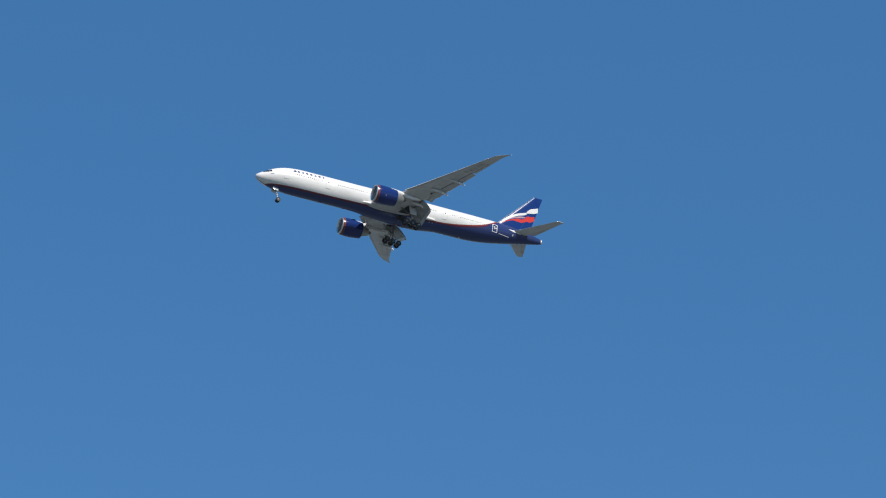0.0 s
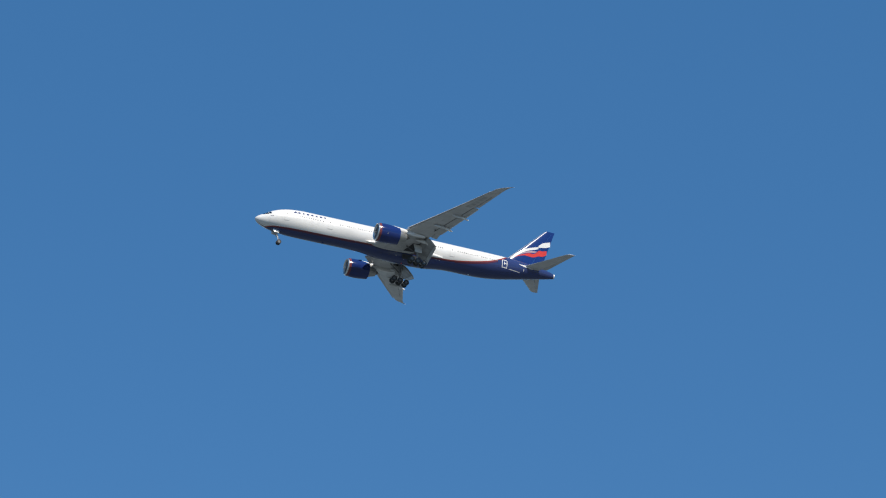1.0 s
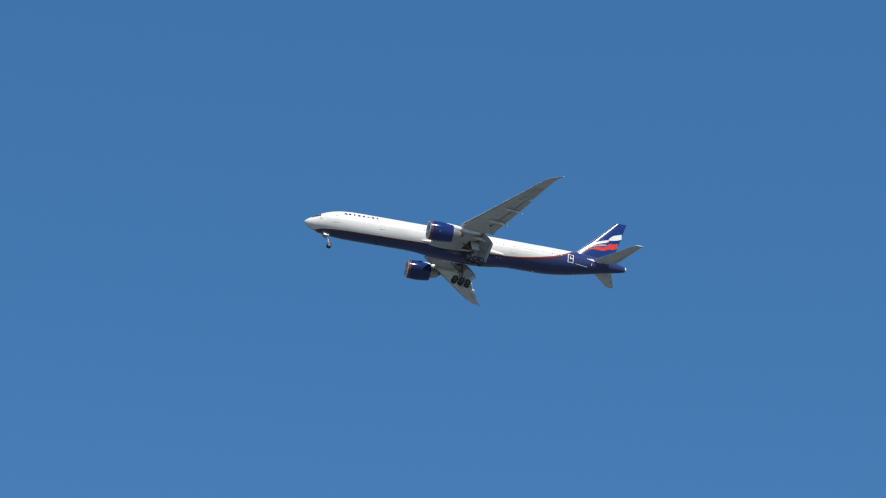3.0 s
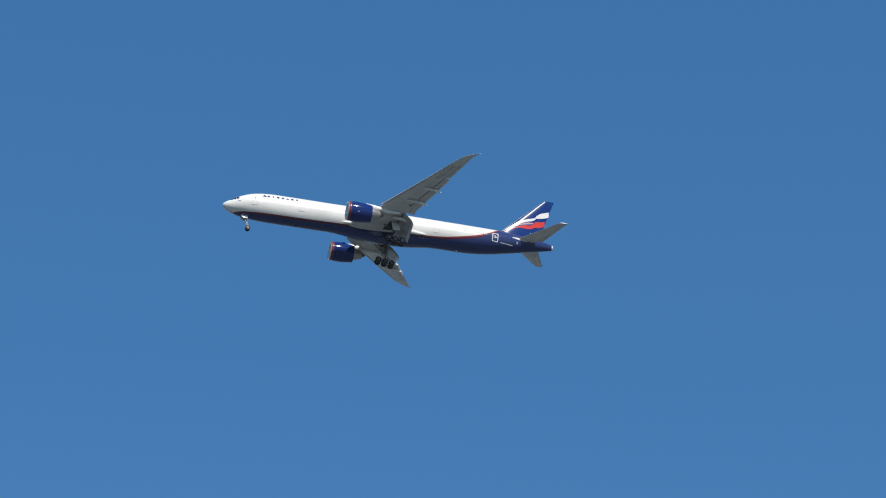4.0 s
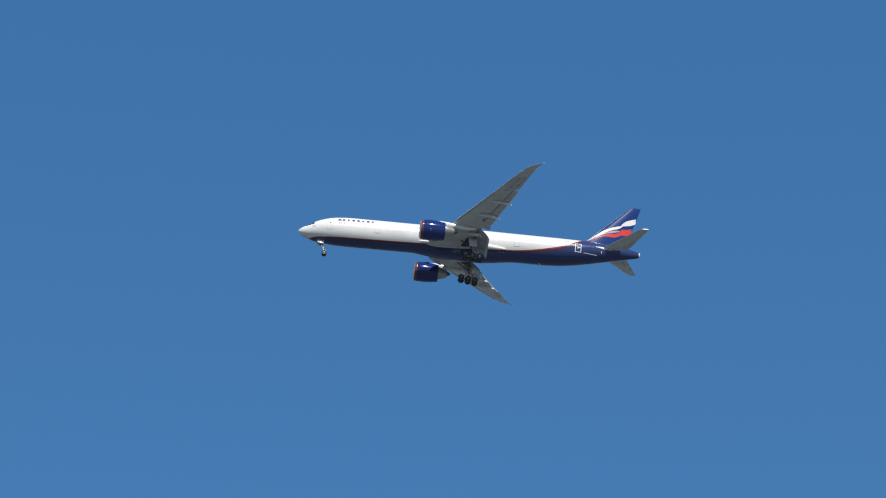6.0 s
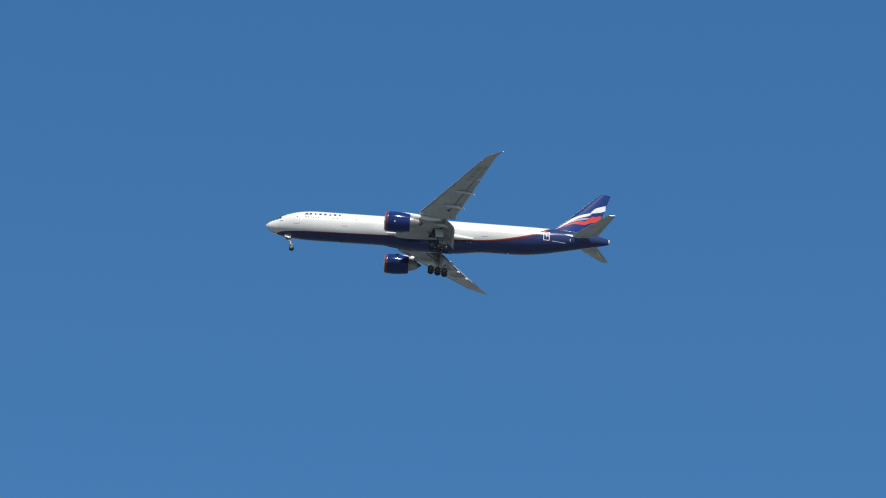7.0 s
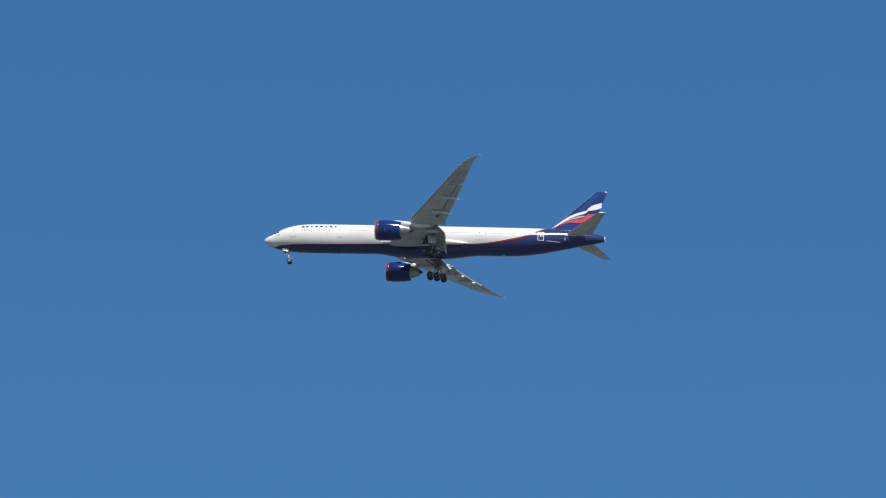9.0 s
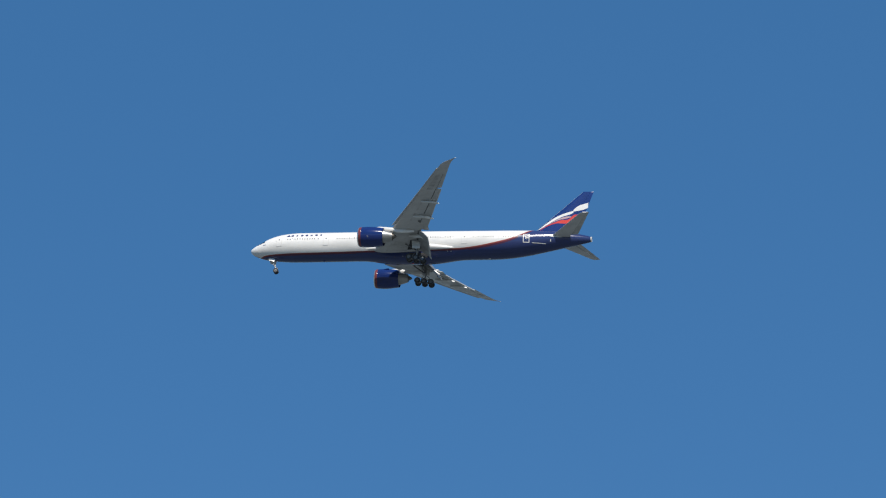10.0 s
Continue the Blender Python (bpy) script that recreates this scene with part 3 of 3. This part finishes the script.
            ob = part("fan_blade", bm, FAN, engine)
            blade = ob.data
        else:
            ob = share("fan_blade", blade, engine, Matrix())
        ob.matrix_basis = pose(27.35, ey, ez) @ pose(0, 0, 0, 360 / 22 * k, 0, 0)
    bm = bmesh.new()
    turned(bm, [(29.6, 1.46), (30.5, 1.45), (31.0, 1.38), (31.7, 1.18), (32.3, 0.98), (32.7, 0.86), (32.7, 0.79), (32.3, 0.78)], (0, ey, ez + 0.08), "x", 36)
    part("core_cowl", bm, CORE, engine, "pale core cowling")
    bm = bmesh.new()
    turned(bm, [(32.2, 0.66), (32.7, 0.6), (33.1, 0.42), (33.5, 0.16), (33.58, 0.02)], (0, ey, ez + 0.1), "x", 24)
    part("exhaust_plug", bm, HOT_METAL, engine, "heat-stained exhaust cone")
    # strake on the cowling
    bm = bmesh.new()
    a = radians(48) * -side
    n = Vector((0, math.sin(a), math.cos(a)))
    base = Vector((0, ey, ez)) + n * 2.1
    slab(bm, [base + Vector((27.3, 0, 0)), base + Vector((28.7, 0, 0)), base + Vector((28.7, 0, 0)) + n * 0.32, base + Vector((28.2, 0, 0)) + n * 0.32], 0.05)
    part("strake", bm, COWL_BLUE, engine)
    # small bright latch marks on the cowl side
    bm = bmesh.new()
    for k in range(2):
        a = radians(200 + 6 * k) if side < 0 else radians(-20 - 6 * k)
        p = Vector((27.6, ey + 2.165 * math.cos(a), ez + 2.165 * math.sin(a)))
        tube(bm, p, p + Vector((0.3, 0, 0)), 0.05, 0.05, 6)
    part("cowl_latch", bm, METAL, engine)
    # pylon
    bm = bmesh.new()
    rings = []
    for x, zb, zt, w in ((28.0, -0.85, -0.62, 0.05), (28.8, -1.0, -0.55, 0.2), (30.0, -1.2, -0.5, 0.28), (31.2, -1.4, -0.6, 0.32), (32.5, -1.55, -0.75, 0.36), (34.0, -1.9, -1.0, 0.34), (35.6, -1.9, -1.15, 0.26), (37.2, -1.7, -1.3, 0.06)):
        rings.append([(x, ey + w * u, zb + (zt - zb) * v) for u, v in ((-0.6, 0), (-1, 0.25), (-1, 0.75), (-0.5, 1), (0.5, 1), (1, 0.75), (1, 0.25), (0.6, 0))])
    loft(bm, rings)
    part("engine_pylon", bm, WHITE, airliner, "white pylon that carries the engine", sharp=55)

    # ---- tailplane ----
    ys = (1.0, 2.2, 4, 6, 8, 10, 10.5, 10.76)
    le = lambda y: 64.75 + 0.795 * (y - 1.5) + (0.25 if y > 10.6 else 0)
    te = lambda y: 70.35 + 0.375 * (y - 1.5)
    hz = lambda y: 1.2 + 0.082 * (y - 1.5)
    bm = bmesh.new()
    loft(bm, [airfoil(y, le(y), hz(y), te(y) - le(y), 0.10, 0.72, radians(-1), -0.01, 12, side) for y in ys])
    stab = part("tailplane", bm, WING_GREY, airliner, "grey swept tailplane with bright tip edge", sharp=50)
    bm = bmesh.new()
    loft(bm, [airfoil(y, le(y) + 0.725 * (te(y) - le(y)), hz(y) + 0.012 * (te(y) - le(y)), 0.275 * (te(y) - le(y)), 0.13, 1.0, radians(1.5), 0, 8, side) for y in ys[1:]])
    part("elevator", bm, FLAP_GREY, stab)
    bm = bmesh.new()
    loft(bm, [airfoil(y, le(y) - 0.025, hz(y), 0.3, 0.34, 1.0, 0, 0, 6, side) for y in ys[1:]])
    part("leading_edge", bm, METAL, stab, "bare metal leading edge")
    bm = bmesh.new()
    loft(bm, [airfoil(y, le(y), hz(y), te(y) - le(y), 0.085, 1.0, radians(-1), -0.01, 10, side) for y in (10.76, 10.84)])
    part("tip_cap", bm, METAL, stab, "bright metal tip cap")
    # the plate's white also paints in the sunlit root of the leading edge
    bm = bmesh.new()
    skin_patch(bm, [(63.6, 1.12, 1.2), (64.2, 0.98, 1.24), (65.0, 0.85, 1.32), (66.4, 0.78, 1.4), (67.2, 0.85, 1.32)], side, 0.03)
    part("pivot_plate", bm, WHITE, stab, "pivot plate painted white for the sunlit tailplane root")
    bm = bmesh.new()
    skin_patch(bm, [(64.78, -0.18, 0.28), (64.95, -0.2, 0.3)], side, 0.03)
    part("trim_scale", bm, WHITE, stab, "short white upright mark below the tailplane root")


# ---- fin ----
def fin_le(z):
    return 61.0 + (z - 2.85) * (70.75 - 61.0) / (12.4 - 2.85)


def fin_te(z):
    return 69.9 + (z - 2.2) * (73.1 - 69.9) / (12.5 - 2.2)


def fin_half(x, z):
    c = fin_te(z) - fin_le(z)
    t = max(0.0, min(1.0, (x - fin_le(z)) / c))
    return 5 * 0.1 * c * (0.2969 * math.sqrt(t) - 0.126 * t - 0.3516 * t * t + 0.2843 * t**3 - 0.1015 * t**4) + 0.006


def fin_ring(z, a, b, n=16, grow=0.0):
    c = fin_te(z) - fin_le(z)
    ts = [a + (b - a) * (1 - math.cos(math.pi * i / n)) / 2 for i in range(n + 1)]
    left = [(fin_le(z) + c * t, -fin_half(fin_le(z) + c * t, z) - grow, z) for t in ts]
    return left + [(x, -y, zz) for x, y, zz in left[-1:0:-1]]


bm = bmesh.new()
loft(bm, [fin_ring(z, 0, 0.70) for z in (2.2, 3, 4, 5.5, 7, 8.5, 10, 11.5, 12.3, 12.5)])
fin = part("vertical_fin", bm, FIN_BLUE, airliner, "navy tail fin with white and red waving bands", sharp=50)
bm = bmesh.new()
loft(bm, [fin_ring(z, 0.705, 1.0, 8, -0.004) for z in (2.75, 4, 5.5, 7, 8.5, 10, 11.5, 12.5)])
part("rudder", bm, FIN_BLUE, fin)
# pale strip: the edge's sun glint is put into the paint
bm = bmesh.new()
loft(bm, [[(x - 0.02, y * 1.3, z) for x, y, z in fin_ring(z, 0, 0.02, 6, 0.004)] for z in (3.1, 4, 5.5, 7, 8.5, 10, 11.5, 12.45)])
part("leading_edge", bm, LIGHT_GREY, fin, "leading edge painted pale for its sun glint")
bm = bmesh.new()
loft(bm, [[(x, y * k, z) for x, y, _ in fin_ring(12.5, 0.03, 1.0, 10)] for z, k in ((12.5, 1.0), (12.58, 0.8), (12.62, 0.3))])
part("tip_cap", bm, FIN_BLUE, fin)


def fin_band(name, rows, mat, label):
    """A painted band on both sides of the fin: rows of (x, z_low, z_high)."""
    for side in (-1, 1):
        bm = bmesh.new()
        rings = []
        n = max(8, int((rows[-1][0] - rows[0][0]) / 0.22))
        for i in range(n + 1):
            x = rows[0][0] + (rows[-1][0] - rows[0][0]) * i / n
            lo, hi = interp(rows, x)
            ring = []
            for k in range(5):
                z = lo + (hi - lo) * k / 4
                ring.append((x, side * (fin_half(x, z) + 0.014), z))
            rings.append(ring)
        loft(bm, rings, False)
        part(name, bm, mat, fin, label)


fin_band("white_band", [(61.9, 3.4, 3.47), (62.8, 3.95, 4.32), (63.7, 4.6, 5.12), (65.2, 5.6, 6.28), (66.8, 6.48, 7.1), (68.5, 7.1, 7.72), (69.1, 7.5, 7.9)], WHITE, "white painted ribbon sweeping up the fin")
fin_band("white_flag", [(69.0, 7.6, 7.95), (69.3, 7.8, 8.42), (70.1, 7.98, 9.12), (71.2, 8.28, 9.6), (72.1, 8.75, 9.95)], WHITE, "white painted waving flag band")
fin_band("red_band", [(62.2, 3.25, 3.36), (63.6, 4.15, 4.36), (65.4, 4.85, 5.2), (66.7, 4.88, 5.7), (67.7, 4.88, 5.76), (68.4, 5.15, 6.1), (69.2, 5.55, 6.95), (70.2, 5.68, 7.08), (71.25, 6.35, 7.45)], RED, "red painted waving band")
fin_band("pale_band", [(63.2, 4.25, 4.32), (64.5, 4.95, 5.1), (66.0, 5.65, 5.95), (67.4, 6.0, 6.5), (68.3, 6.25, 6.6), (68.7, 6.5, 6.62)], PALE, "pinkish grey band between white and red")


# ---- landing gear ----
tyres = {}


def wheel(p, r, w, parent):
    key = (r, w)
    for nm, mat in (("tyre", RUBBER), ("wheel_hub", HUB)):
        if (nm, key) in tyres:
            share(nm, tyres[nm, key], parent, pose(*p))
            continue
        bm = bmesh.new()
        if nm == "tyre":
            turned(bm, [(-w * 0.36, r * 0.52), (-w * 0.48, r * 0.66), (-w * 0.5, r * 0.8), (-w * 0.4, r * 0.94), (-w * 0.2, r), (0, r * 1.005), (w * 0.2, r), (w * 0.4, r * 0.94), (w * 0.5, r * 0.8), (w * 0.48, r * 0.66), (w * 0.36, r * 0.52)], (0, 0, 0), "y", 28)
        else:
            turned(bm, [(-w * 0.5, 0.04), (-w * 0.5, r * 0.16), (-w * 0.36, r * 0.2), (-w * 0.3, r * 0.44), (-w * 0.38, r * 0.54), (w * 0.38, r * 0.54), (w * 0.3, r * 0.44), (w * 0.36, r * 0.2), (w * 0.5, r * 0.16), (w * 0.5, 0.04)], (0, 0, 0), "y", 20, True)
        ob = part(nm, bm, mat, parent)
        ob.matrix_basis = pose(*p)
        tyres[nm, key] = ob.data


bm = bmesh.new()
tube(bm, (5.2, 0, -2.7), (5.68, 0, -4.5), 0.17, 0.17)
tube(bm, (5.66, 0, -4.4), (5.95, 0, -5.55), 0.11, 0.11)
tube(bm, (5.95, -0.5, -5.55), (5.95, 0.5, -5.55), 0.09)
nose_gear = part("nose_gear", bm, LIGHT_GREY, airliner, "pale nose gear leg with two wheels", sharp=60)
for y in (-0.36, 0.36):
    wheel((5.95, y, -5.55), 0.54, 0.4, nose_gear)
bm = bmesh.new()
tube(bm, (5.55, -0.25, -4.0), (4.0, -0.3, -2.75), 0.07)
tube(bm, (5.55, 0.25, -4.0), (4.0, 0.3, -2.75), 0.07)
tube(bm, (5.55, -0.3, -4.0), (5.55, 0.3, -4.0), 0.07)
part("drag_brace", bm, STEEL, nose_gear)
bm = bmesh.new()
tube(bm, (5.98, 0, -4.6), (6.3, 0, -4.95), 0.05)
tube(bm, (6.3, 0, -4.95), (6.02, 0, -5.4), 0.05)
part("torque_link", bm, STEEL, nose_gear)
for y in (-1, 1):
    bm = bmesh.new()
    slab(bm, [(4.2, y * 0.62, -2.76), (5.7, y * 0.62, -2.9), (5.6, y * 0.78, -3.6), (4.4, y * 0.78, -3.45)], 0.06)
    part("gear_door", bm, WHITE, nose_gear, "open white nose gear door")
    bm = bmesh.new()
    turned(bm, [(-0.14, 0.05), (-0.1, 0.15), (0.05, 0.16), (0.12, 0.08)], (5.35, y * 0.27, -4.05), "x", 14, True)
    part("landing_light", bm, LAMP, nose_gear, "round lamp on the nose gear leg")

# the whole leg sits with the lowered nose
nose_gear.location.z = sag(5.8)

for side in (-1, 1):
    gy = side * 5.49
    TILT = -0.155
    bm = bmesh.new()
    tube(bm, (37.0, side * 5.35, -1.6), (37.35, gy, -4.3), 0.29, 0.27, 16)
    tube(bm, (37.33, gy, -4.2), (37.22, gy, -5.85), 0.18, 0.18, 14)
    gear = part("main_gear", bm, STEEL, airliner, "grey main gear leg with six-wheel bogie", sharp=60)
    bm = bmesh.new()
    tube(bm, (35.5, gy, -5.65), (38.9, gy, -6.18), 0.19, 0.19, 14)
    for k in (-1, 0, 1):
        x, z = 37.2 + 1.47 * k, -5.92 + 1.47 * k * TILT
        tube(bm, (x, gy - 0.75, z), (x, gy + 0.75, z), 0.12)
    part("bogie_beam", bm, STEEL, gear)
    for k in (-1, 0, 1):
        for s2 in (-1, 1):
            wheel((37.2 + 1.47 * k, gy + s2 * 0.7, -5.92 + 1.47 * k * TILT), 0.67, 0.5, gear)
    bm = bmesh.new()
    tube(bm, (37.25, side * 5.4, -3.7), (36.6, side * 3.2, -2.9), 0.12)
    part("side_brace", bm, BRACE, gear)
    bm = bmesh.new()
    tube(bm, (37.25, side * 5.4, -3.9), (34.6, side * 5.0, -2.1), 0.12)
    part("drag_brace", bm, BRACE, gear)
    bm = bmesh.new()
    tube(bm, (37.7, gy, -4.4), (38.25, gy, -4.95), 0.07)
    tube(bm, (38.25, gy, -4.95), (37.5, gy, -5.7), 0.07)
    part("torque_link", bm, BRACE, gear)
    bm = bmesh.new()
    tube(bm, (36.9, gy, -4.3), (36.1, gy, -5.6), 0.06)
    part("tilt_actuator", bm, BRACE, gear)
    bm = bmesh.new()
    slab(bm, [(36.0, side * 6.05, -1.75), (37.95, side * 6.05, -1.85), (38.0, side * 6.35, -3.85), (36.4, side * 6.35, -3.85)], 0.1)
    part("gear_door", bm, LIGHT_GREY, gear, "pale gear leg door")
    # the bay's shade, painted as dark sheets on wing and fairing
    bm = bmesh.new()
    under_patch(bm, 3.0, 6.2, 0.56, 0.775, side, 0.05)
    loft(bm, [[fairing(x, u, side, 0.03) for u in (0.1, 0.2, 0.3, 0.42)] for x in (34.9, 36.2, 37.6, 38.9)], False)
    part("wheel_bay_shade", bm, DARK, gear, "flat dark patches for the shade of the open wheel bay")
